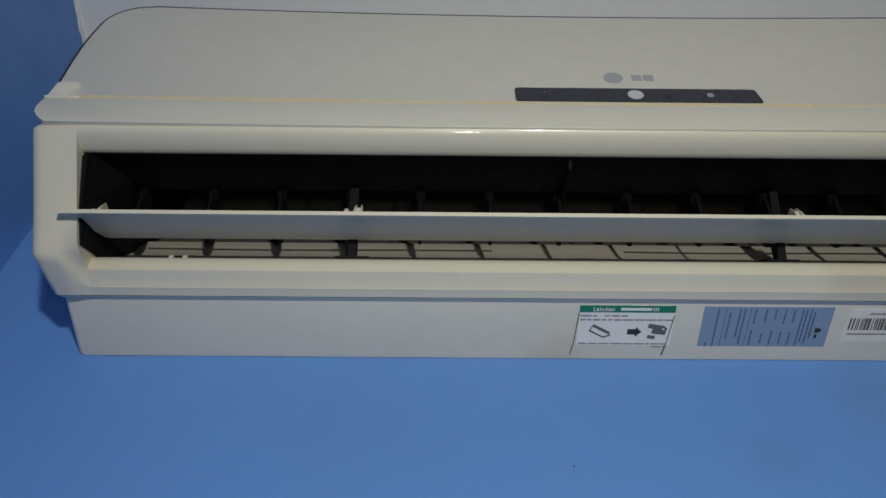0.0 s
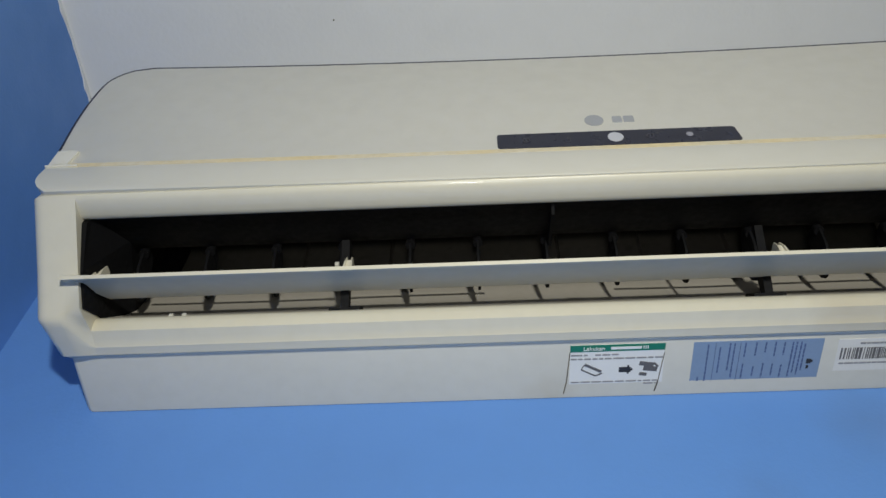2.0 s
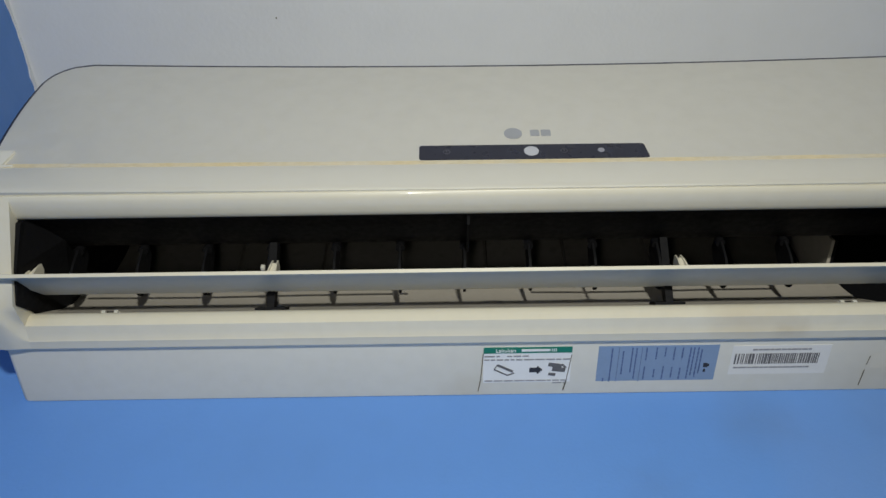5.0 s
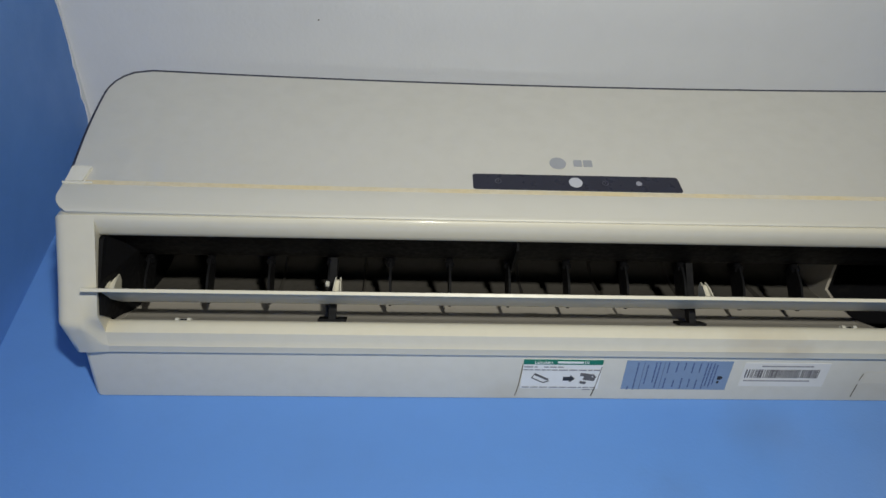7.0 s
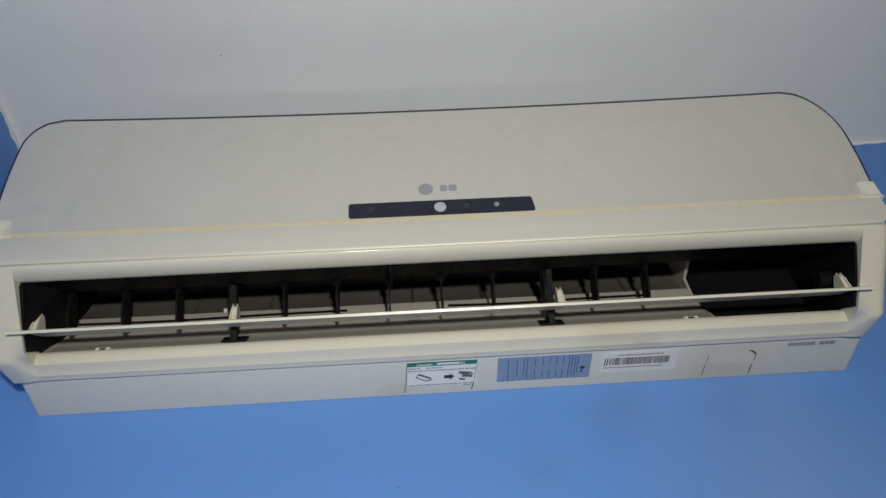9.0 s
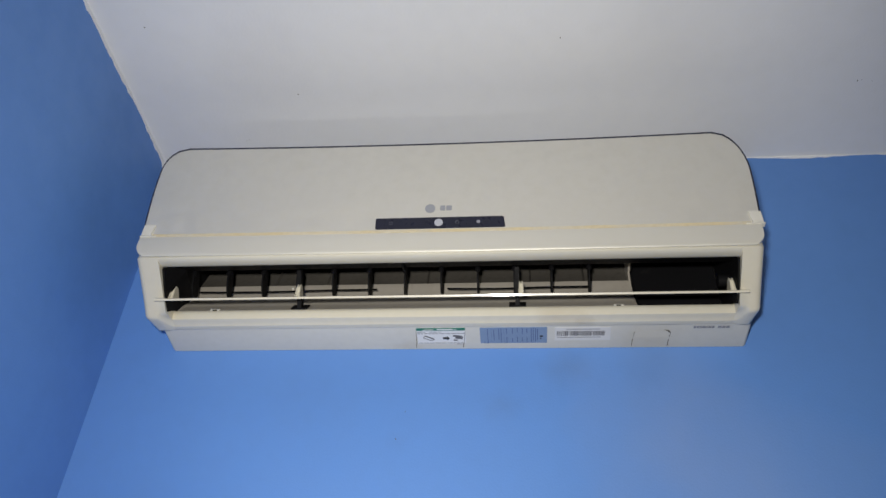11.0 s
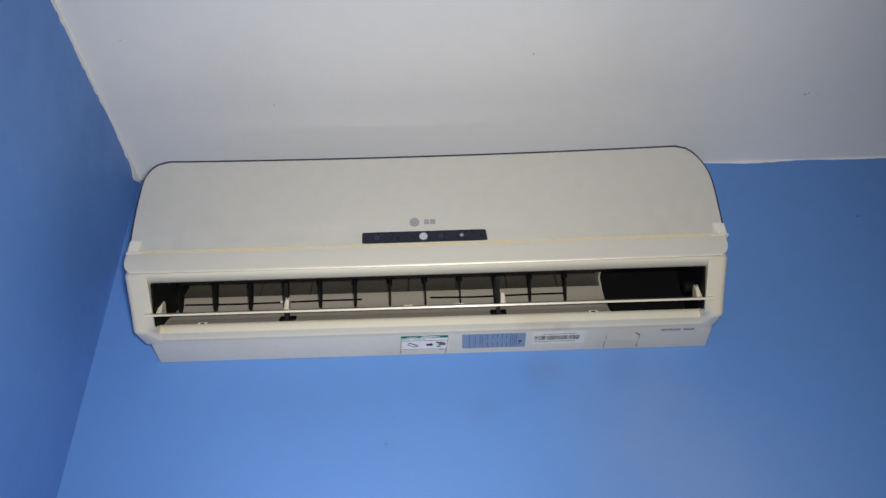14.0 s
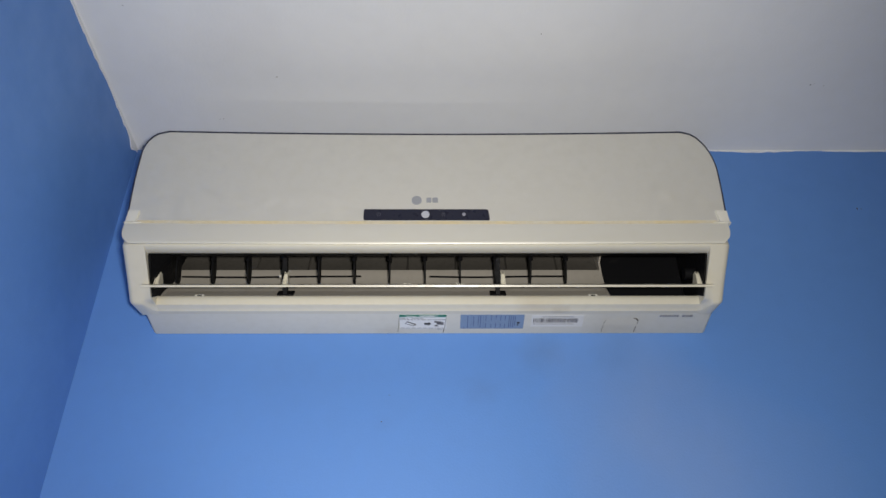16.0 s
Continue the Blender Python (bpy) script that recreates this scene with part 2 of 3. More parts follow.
# housing: cheeks at both ends, upper beam, chin, top and back
LIP, OP_TOP = (-0.1812, 2.2475), (-0.1605, 2.2463)
CHIN = [(-0.0846, 2.2032), (-0.0780, 2.2020), (-0.0714, 2.2006), (-0.0704, 2.2000), (-0.0692, 2.2001), (-0.0627, 2.1999), (-0.0608, 2.2035)]
BACK = [(-0.0550, 2.2060), (-0.0550, 2.4560), (-0.1640, 2.4560), (-0.1740, 2.4000), (-0.1740, 2.2900), (-0.1770, 2.2700)]
CHEEK = [*BACK, LIP, (-0.1660, 2.2375), (-0.1320, 2.2142), (-0.1105, 2.1990), (-0.1010, 2.2002), (-0.0920, 2.2018), *CHIN]
BULGE = [*BACK, LIP, (-0.1660, 2.2375), (-0.1320, 2.2142), (-0.1110, 2.1984), (-0.1088, 2.1964), (-0.1070, 2.1950), (-0.1052, 2.1938), (-0.1032, 2.1931), (-0.1008, 2.1928), (-0.0970, 2.1931), (-0.0800, 2.1950), (-0.0650, 2.1968), (-0.0605, 2.2050)]


def under(y, z):
    """How far a point of the cheek's underside lies behind its lower front corner, 0 to 1."""
    return min(1.0, max(0.0, (y + 0.1035) / 0.040)) if z < 2.2060 else 0.0


bm = bmesh.new()
for side in (-1, 1):
    rings = []
    for k in range(6):
        u = k / 5
        w = u * u * (3 - 2 * u)
        rings.append([(side * (MOUTH + 0.0150 * u), a + (c - a) * w, b + (d - b) * w) for (a, b), (c, d) in zip(CHEEK, BULGE)])
    for k in range(8):
        a = k / 7 * math.pi / 2
        d = 0.0075 * (1 - math.cos(a))
        rings.append([(side * (HALF - (0.0145 if side > 0 else 0.010) + 0.010 * math.sin(a) - 0.0075 * k / 7 * under(y, z)), y, z) for y, z in (inset(BULGE, d) if k else BULGE)])
    loft(bm, rings)
    box(bm, min(side * 0.424, side * 0.440), max(side * 0.424, side * 0.440), -0.0552, -0.0005, 2.2100, 2.4540)
prism(bm, [LIP, (-0.1796, 2.2461), (-0.1765, 2.2452), (-0.1725, 2.2448), (-0.1680, 2.2450), (-0.1640, 2.2456), OP_TOP, (-0.1585, 2.2485), (-0.1600, 2.2600), (-0.1700, 2.2700), (-0.1770, 2.2690)], -MOUTH, MOUTH)
box(bm, -MOUTH, MOUTH, -0.164, -0.0005, 2.452, 2.456)
box(bm, -MOUTH + 0.02, MOUTH - 0.02, -0.004, -0.0005, 2.210, 2.452)
housing = piece("housing", bm, CREAM, None, "yellowed cream plastic housing with a wide outlet", 50)
bm = prism(bmesh.new(), [(-0.0861, 2.2164), (-0.0868, 2.2140), (-0.0866, 2.2090), *CHIN, (-0.0605, 2.2120), (-0.0745, 2.2205), (-0.0830, 2.2196), (-0.0850, 2.2184)], -MOUTH, MOUTH)
piece("outlet_lip", bm, CREAM, housing, "cream lower lip of the outlet with a fine ridge", 26)

# bottom tray behind the lip
TRAY_W = 0.4460


def tray_z(y):
    return 2.1998 + 0.085 * -y


bm = bmesh.new()
rings = []
for k in range(-1, 2, 2):
    for step in range(5):
        a = step / 4 * math.pi / 2
        x = TRAY_W - 0.003 + 0.006 * math.sin(a) if k > 0 else -(TRAY_W - 0.006 + 0.006 * math.cos(a))
        d = 0.006 * (1 - (math.cos(a) if k > 0 else math.sin(a)))
        rings.append([(x, -0.0006, 2.214), (x, -0.0006, tray_z(0) + d), (x, -0.0030, tray_z(0.003) + d * 0.8), (x, -0.0560 + d * 0.3, tray_z(-0.056) + d), (x, -0.0600 + d * 0.3, tray_z(-0.060) - 0.0024 + d), (x, -0.0600, 2.214)])
loft(bm, rings)
tray = piece("bottom_tray", bm, TRAY, None, "greyed ivory plastic tray with labels", 20)

# front panel: curved champagne sheet with rounded upper corners
PROFILE = smooth_line([(-0.1822, 2.2885), (-0.1850, 2.3120), (-0.1888, 2.3450), (-0.1905, 2.3800), (-0.1896, 2.4200), (-0.1866, 2.4630)], 26)
ROUND = 2.4120


def panel_y(z):
    for (y0, z0), (y1, z1) in zip(PROFILE, PROFILE[1:]):
        if z <= z1:
            return y0 + (y1 - y0) * (z - z0) / (z1 - z0)
    return PROFILE[-1][0]


def panel_grid(wider, lift, top_extra=0.0):
    rows = []
    for y, z in PROFILE:
        s = max(0.0, (z - ROUND) / (PROFILE[-1][1] - ROUND))
        r = max(0.0, (z - 2.3780) / (PROFILE[-1][1] - 2.3780))
        left = 0.4520 - 0.034 * (1 - math.sqrt(max(0.0, 1 - s ** 2.3))) + wider
        right = 0.4500 - 0.043 * (1 - math.sqrt(max(0.0, 1 - r ** 2.0))) + wider
        row = []
        for k in range(49):
            u = -1 + 2 * k / 48
            x = u * (right if u > 0 else left)
            hollow = (0.0022 + 0.0045 * (z - 2.2885) / 0.1745) * (x / 0.44) ** 2
            row.append((x, y + lift - hollow, z + top_extra * s))
        rows.append(row)
    return rows


front_panel = piece("front_panel", shell(bmesh.new(), panel_grid(0, 0), panel_grid(0, 0.0006)), PANEL, None, "champagne plastic front panel with rounded upper corners", 40)
# dark edge of the panel, made wider to include its painted shadow line
piece("panel_rim", shell(bmesh.new(), panel_grid(0.0024, 0.0004, 0.0040), panel_grid(0.0024, 0.0085, 0.0040)), EDGE, front_panel, "thin dark rim round the panel, its shadow line included")

# strip below the panel, with rounded lower corners
STRIPS = smooth_line([(-0.1834, 2.2850), (-0.1846, 2.2760), (-0.1850, 2.2660), (-0.1846, 2.2570), (-0.1838, 2.2510), (-0.1824, 2.2482)], 14)


def strip_grid(lift, up):
    rows = []
    for y, z in STRIPS:
        s = min(1.0, max(0.0, (2.2680 - z) / (2.2680 - 2.2465)))
        w = 0.4545 - 0.020 * (1 - math.sqrt(max(0.0, 1 - s * s)))
        rows.append([((-1 + 2 * k / 48) * w - 0.0042 * (k > 24) * (k - 24) / 24, y + lift - 0.0022 * ((-1 + 2 * k / 48) * w / 0.44) ** 2, z + up) for k in range(49)])
    return rows


piece("lower_strip", shell(bmesh.new(), strip_grid(0, 0), strip_grid(0.007, 0.0015)), STRIP, None, "ivory plastic strip under the front panel", 40)
seam_x = [-0.437 + 0.874 * k / 60 for k in range(61)]
bm = shell(bmesh.new(), [[(x, -0.1838 - 0.0022 * (x / 0.44) ** 2, z) for x in seam_x] for z in (2.2838, 2.2865, 2.2892)],
           [[(x, -0.1770, z) for x in seam_x] for z in (2.2838, 2.2865, 2.2892)])
piece("seam", bm, GLUE, None, "yellowed seam line")
for side in (-1, 1):
    bm = bmesh.new()
    front, back = [], []
    for k in range(6):
        z = 2.2868 + k * 0.0037
        y = panel_y(max(z, 2.2886)) - 0.0046
        a, c = side * (0.4395 - 0.0008 * k), side * (0.4540 - 0.0003 * k)
        front.append([(a, y, z), ((a + c) / 2, y - 0.0006, z), (c, y, z)])
        back.append([(a, y + 0.006, z), ((a + c) / 2, y + 0.006, z), (c, y + 0.006, z)])
    piece("corner_tab", shell(bm, front, back), TAB, front_panel, "small white corner tab", 40)
    bm = bmesh.new()
    box(bm, min(side * 0.4300, side * 0.4560), max(side * 0.4300, side * 0.4560), -0.1872, -0.178, 2.2842, 2.2862, 0.0006)
    piece("corner_catch", bm, TAB, front_panel)


# display bar, lens, icons and the maker's mark, all on the panel
def slab(x0, x1, z0, z1, proud, radius=0.003, slant=0.0, depth=0.004):
    """A thin plate with rounded corners that follows the panel."""
    pts = []
    for cx, cz, a0 in ((x1 - radius, z1 - radius, 0), (x0 + radius, z1 - radius, 90), (x0 + radius, z0 + radius, 180), (x1 - radius, z0 + radius, 270)):
        for k in range(5):
            a = radians(a0 + k * 22.5)
            pts.append((cx + radius * math.cos(a), cz + radius * math.sin(a)))
    pts = [(x + slant * (z1 - z) / (z1 - z0) * (1 if x > (x0 + x1) / 2 else 0), z) for x, z in pts]
    bm = bmesh.new()
    loft(bm, [[(x, panel_y(z) + depth, z) for x, z in pts], [(x, panel_y(z) - proud, z) for x, z in pts]])
    return bm


def disc(x, z, r, proud, rz=None, count=24, depth=0.003):
    bm = bmesh.new()
    ring = [(x + r * math.cos(k / count * math.tau), z + (rz or r) * math.sin(k / count * math.tau)) for k in range(count)]
    loft(bm, [[(a, panel_y(b) + depth, b) for a, b in ring], [(a, panel_y(b) - proud, b) for a, b in ring]])
    return bm


display = piece("display", slab(-0.0985, 0.0905, 2.2915, 2.3108, 0.0006, 0.0028, 0.0025), SMOKE, front_panel, "dark smoked display bar", 30)
piece("receiver_lens", disc(-0.0048, 2.3013, 0.0062, 0.0011), LENS, front_panel, "pale round receiver lens")
piece("indicator", disc(0.0535, 2.3016, 0.0028, 0.0010), DOT, front_panel, "grey indicator dot")


def ring_icon(x, z, r):
    bm = bmesh.new()
    rings = []
    for k in range(20):
        a = k / 20 * math.tau
        for q in (r, r * 0.72):
            rings.append((x + q * math.cos(a), z + q * math.sin(a)))
    v = [bm.verts.new((a, panel_y(b) - 0.0010, b)) for a, b in rings]
    for k in range(20):
        bm.faces.new((v[2 * k], v[2 * k + 1], v[(2 * k + 3) % 40], v[(2 * k + 2) % 40]))
    bmesh.ops.solidify(bm, geom=bm.faces[:], thickness=0.0005)
    box(bm, x - 0.0003, x + 0.0003, panel_y(z) - 0.0010, panel_y(z) - 0.0003, z - 0.0002, z + r * 0.6)
    return bm


piece("indicator", ring_icon(-0.0755, 2.3013, 0.0031), ICON, front_panel, "dim ring shaped icon")
piece("indicator", ring_icon(0.0225, 2.3013, 0.0031), ICON, front_panel, "dim ring shaped icon")
mark = piece("maker_mark", disc(-0.0183, 2.3268, 0.0077, 0.0005), SILVER, front_panel, "silver grey disc and two plain shapes")
for x0, x1 in ((-0.0035, 0.0042), (0.0056, 0.0140)):
    piece("maker_mark", slab(x0, x1, 2.3228, 2.3315, 0.0005, 0.0012), SILVER, front_panel)


# ---- inside the outlet ----
D0, D1 = -0.4170, 0.283
FLOOR_LINE = smooth_line([(-0.0832, 2.2199), (-0.0750, 2.2298), (-0.0660, 2.2420), (-0.0550, 2.2660), (-0.0472, 2.2925)], 16)
SCROLL_LINE = smooth_line([(-0.0415, 2.2905), (-0.0260, 2.3250), (-0.0200, 2.3600), (-0.0280, 2.4100), (-0.0600, 2.4400), (-0.1000, 2.4480)], 18)
TONGUE_LINE = smooth_line([(-0.1583, 2.2500), (-0.1400, 2.2600), (-0.1220, 2.2690), (-0.1090, 2.2790), (-0.1020, 2.3000), (-0.1060, 2.3400), (-0.1150, 2.4400)], 18)


def sheet(line, x0, x1, thick, nx=2):
    """A sheet along the (y, z) line, thickened to its back."""
    bm = bmesh.new()
    back = []
    for i, p in enumerate(line):
        a, c = Vector(line[max(i - 1, 0)]), Vector(line[min(i + 1, len(line) - 1)])
        d = (c - a).normalized()
        back.append((p[0] + d.y * thick, p[1] - d.x * thick))
    xs = [x0 + (x1 - x0) * k / (nx - 1) for k in range(nx)]
    shell(bm, [[(x, *p) for x in xs] for p in line], [[(x, *p) for x in xs] for p in back])
    return bm


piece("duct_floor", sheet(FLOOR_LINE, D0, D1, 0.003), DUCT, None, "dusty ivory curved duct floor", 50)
scroll = piece("rear_guide", sheet(SCROLL_LINE, D0, D1, 0.003), SCROLL, None, "dusty grey curved rear guide", 50)
piece("upper_guide", sheet(TONGUE_LINE, -MOUTH + 0.0005, MOUTH - 0.0005, -0.004), BLACK, None, "dusty black upper guide", 50)
for x in (-0.285, -0.200, -0.036, 0.044, 0.128, 0.212):
    bm = bmesh.new()
    line = SCROLL_LINE[:11]
    shell(bm, [[(x - 0.0016, p[0] - 0.001, p[1]), (x, p[0] - 0.0045, p[1]), (x + 0.0016, p[0] - 0.001, p[1])] for p in line],
          [[(x - 0.0016, p[0] + 0.002, p[1]), (x, p[0] + 0.002, p[1]), (x + 0.0016, p[0] + 0.002, p[1])] for p in line])
    piece("rib", bm, SCROLL, scroll, "thin upright rib")

# ends of the duct
END = [(-0.1590, 2.2425), (-0.1320, 2.2172), (-0.1080, 2.2020), (-0.0850, 2.2202), (-0.0610, 2.2202), (-0.0100, 2.2600), (-0.0100, 2.4600), (-0.1200, 2.4600), (-0.1240, 2.2690), (-0.1580, 2.2502)]
bm = loft(bmesh.new(), [[(-MOUTH + 0.0004, y, z) for y, z in END], [(x, y, z) for (y, z), x in zip(END, (-0.4150, -0.4170, -0.4175, -0.4175, -0.4175, -0.4175, -0.3990, -0.3990, -0.3990, -0.4140))]])
piece("duct_end", bm, BLACK, None, "black plastic duct end")
PLATE = [(-0.0825, 2.2205), (-0.0560, 2.2220), (-0.0200, 2.2900), (-0.0200, 2.4400), (-0.0600, 2.4400), (-0.0790, 2.3120), (-0.0470, 2.3080), (-0.0500, 2.2830), (-0.0575, 2.2560), (-0.0770, 2.2290)]
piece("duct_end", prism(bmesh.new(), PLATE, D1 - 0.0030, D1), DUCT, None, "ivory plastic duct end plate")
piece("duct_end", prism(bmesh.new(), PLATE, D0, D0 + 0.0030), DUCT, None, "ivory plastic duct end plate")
recess = piece("motor_recess", box(bmesh.new(), D1 + 0.0034, MOUTH - 0.0034, -0.0340, -0.0050, 2.2200, 2.4600), BLACK, None, "black plastic motor recess")
piece("recess_floor", box(bmesh.new(), D1 + 0.0004, MOUTH - 0.0004, -0.0835, -0.0345, 2.2170, 2.2200), BLACK, recess)
piece("recess_side", prism(bmesh.new(), PLATE, D1 + 0.0004, D1 + 0.0030), BLACK, recess)
piece("recess_side", prism(bmesh.new(), [(-0.1590, 2.2435), (-0.1320, 2.2182), (-0.1090, 2.2030), (-0.0850, 2.2204), (-0.0340, 2.2204), (-0.0340, 2.4500), (-0.1150, 2.4500)], MOUTH - 0.0030, MOUTH - 0.0003), BLACK, recess)
bm = bmesh.new()
bmesh.ops.create_cone(bm, cap_ends=True, segments=20, radius1=0.0095, radius2=0.0090, depth=0.018, matrix=Matrix.Translation((0.4080, -0.1000, 2.2500)) @ Matrix.Rotation(math.pi / 2, 4, "Y"))
piece("motor_hub", bm, BLACK, recess, "black round louvre motor hub", 40)

# upright vanes with their hubs, and the rod that joins them
VANE = smooth_line([(-0.1130, 2.2820), (-0.1105, 2.2680), (-0.1060, 2.2520), (-0.0950, 2.2400), (-0.0830, 2.2410), (-0.0790, 2.2540), (-0.0860, 2.2700), (-0.0950, 2.2840)], 20)


def vane(x, thick, turn):
    bm = bmesh.new()
    prism(bm, VANE, -thick / 2, thick / 2)
    bmesh.ops.rotate(bm, verts=bm.verts, cent=(0, -0.108, 2.28), matrix=Matrix.Rotation(radians(turn), 3, "Z"))
    bmesh.ops.translate(bm, verts=bm.verts, vec=(x, 0, 0))
    ob = piece("vane", bm, BLACK, None, "black upright air vane")
    bm = bmesh.new()
    bmesh.ops.create_cone(bm, cap_ends=True, segments=12, radius1=0.0042, radius2=0.0034, depth=0.008, matrix=Matrix.Translation((x, -0.1085, 2.2745)))
    piece("hub", bm, BLACK, ob)
    return ob


PITCH = 0.0552
for k in range(12):
    vane(-0.3925 + PITCH * k, 0.0021 if k not in (3, 9) else 0.0035, random.uniform(-2.0, 2.0))
for a, c in ((-0.3915, -0.1080), (0.0010, 0.2180)):
    rod = smooth_line([(a, -0.0770, 2.2600), (a + (c - a) * 0.35, -0.0765, 2.2590), (a + (c - a) * 0.7, -0.0770, 2.2602), (c, -0.0768, 2.2606)], 13)
    bm = bmesh.new()
    loft(bm, [[(x, y - 0.0010, z - 0.0009), (x, y + 0.0010, z - 0.0009), (x, y + 0.0010, z + 0.0009), (x, y - 0.0010, z + 0.0009)] for x, y, z in rod])
    piece("link_rod", bm, BLACK, None, "thin black link rod")
bm = prism(bmesh.new(), [(-0.1560, 2.2520), (-0.1120, 2.2760), (-0.1080, 2.2640), (-0.1480, 2.2480)], -0.0600, -0.0576)
piece("divider", bm, BLACK, None, "thin black divider below the upper guide")

# two black posts that carry the louvre, each on a dark foot
for x in (-0.2235, 0.1080):
    bm = bmesh.new()
    prism(bm, [(-0.0845, 2.2200), (-0.0775, 2.2235), (-0.0850, 2.2420), (-0.1080, 2.2760), (-0.1180, 2.2680), (-0.0930, 2.2320)], x - 0.0032, x + 0.0032)
    post = piece("louvre_post", bm, BLACK, None, "black post with a dark foot")
    bm = bmesh.new()
    prism(bm, [(-0.0846, 2.2190), (-0.0722, 2.2340), (-0.0740, 2.2354), (-0.0864, 2.2204)], x - 0.0125, x + 0.0125)
    piece("foot", bm, BLACK, post)

bm = bmesh.new()
box(bm, -0.2285, -0.2250, -0.1205, -0.1165, 2.2310, 2.2350, 0.0008)
piece("pin", bm, STRIP, None, "small white pivot pin")

# small clips on the edge of the duct floor
for x in (-0.3560, 0.2560):
    bm = bmesh.new()
    box(bm, x - 0.0070, x - 0.0035, -0.0855, -0.0800, 2.2180, 2.2212, 0.0005)
    box(bm, x + 0.0035, x + 0.0070, -0.0855, -0.0800, 2.2180, 2.2212, 0.0005)
    box(bm, x - 0.0070, x + 0.0070, -0.0815, -0.0770, 2.2205, 2.2240, 0.0005)
    clip = piece("clip", bm, STRIP, None, "small ivory clip")
    bm = bmesh.new()
    box(bm, x - 0.0032, x + 0.0032, -0.0835, -0.0816, 2.2190, 2.2215)
    piece("slot", bm, BLACK, clip)

# horizontal louvre, half open: a long bowed blade on four brackets
SLOPE = 34.0
PIVOT = Vector((0, -0.1135, 2.2200))
blade = [(-0.0284, -0.0022), (-0.0284, 0.0006), (-0.0262, 0.0014), (-0.0200, 0.0013), (0.0000, 0.0022), (0.0180, 0.0016), (0.0246, 0.0004), (0.0248, -0.0008), (0.0180, -0.0003), (0.0, 0.0001), (-0.0200, -0.0009), (-0.0262, -0.0024)]
TURN_L = Matrix.Rotation(radians(SLOPE), 3, "X")


def louvre_place(x, a, h):
    return PIVOT + Vector((x, 0, 0)) + TURN_L @ Vector((0, a, h))


bm = bmesh.new()
rings = []
for x, grow in ((-0.4290, 0.0), (-0.4270, 0.12), (-0.4205, 0.40), (-0.4140, 0.94), (-0.4120, 1.0), (0.4120, 1.0), (0.4140, 0.94), (0.4205, 0.40), (0.4270, 0.12), (0.4290, 0.0)):
    rings.append([tuple(louvre_place(x, -0.0282 + (a + 0.0282) * (0.12 + 0.88 * grow), h)) for a, h in blade])
loft(bm, rings)
louvre = piece("louvre", bm, CREAM, None, "yellowed cream louvre blade, half open", 40)
for x in (-0.4120, -0.2175, 0.1135, 0.4120):
    bm = bmesh.new()
    for dx in (-0.0026, 0.0026):
        outline = [(-0.0115, 0.0012), (-0.001, 0.0150), (0.006, 0.0205), (0.0115, 0.0170), (0.0125, 0.0012)]
        a = [bm.verts.new(louvre_place(x + dx * (1.35 - h / 0.016 * 0.45) - 0.0006, y, h)) for y, h in outline]
        c = [bm.verts.new(louvre_place(x + dx * (1.35 - h / 0.016 * 0.45) + 0.0006, y, h)) for y, h in outline]
        bm.faces.new(a)
        bm.faces.new(c)
        for i in range(5):
            bm.faces.new((a[i], a[(i + 1) % 5], c[(i + 1) % 5], c[i]))
    outline = [(-0.006, 0.0012), (0.003, 0.0170), (0.008, 0.0190), (0.009, 0.0012)]
    a = [bm.verts.new(louvre_place(x - 0.0030, y, h)) for y, h in outline]
    c = [bm.verts.new(louvre_place(x + 0.0030, y, h)) for y, h in outline]
    bm.faces.new(a)
    bm.faces.new(c)
    for i in range(4):
        bm.faces.new((a[i], a[(i + 1) % 4], c[(i + 1) % 4], c[i]))
    piece("bracket", bm, CREAM, louvre, "ivory bracket fin")
for x in (-0.033, 0.048):
    bm = bmesh.new()
    ring = [(x - 0.007, 0.0215), (x + 0.007, 0.0215), (x + 0.007, 0.0235), (x - 0.007, 0.0235)]
    loft(bm, [[tuple(louvre_place(a, b, 0.0006)) for a, b in ring], [tuple(louvre_place(a, b, 0.0021)) for a, b in ring]])
    piece("tab", bm, STRIP, louvre)

# ---- labels on the tray ----
def on_tray(bm, x0, x1, y0, y1, low, high):
    """A thin plate on the tray's underside, between two heights below it."""
    pts = [(x0, y0), (x1, y0), (x1, y1), (x0, y1)]
    return loft(bm, [[(x, y, tray_z(y) - low) for x, y in pts], [(x, y, tray_z(y) - high) for x, y in pts]])


def bars(rows, low=0.0002, high=0.0007):
    bm = bmesh.new()
    for x0, x1, y0, y1 in rows:
        on_tray(bm, x0, x1, y0, y1, low, high)
    return bm


def words(x0, x1, y0, y1, seed, mean=0.006, gap=0.0012):
    """A line of print that cannot be read: short bars with gaps."""
    rng, x, out = random.Random(seed), x0, []
    while x < x1 - 0.001:
        w = min(mean * rng.uniform(0.5, 1.5), x1 - x)
        out.append((x, x + w, y0, y1))
        x += w + gap
    return out


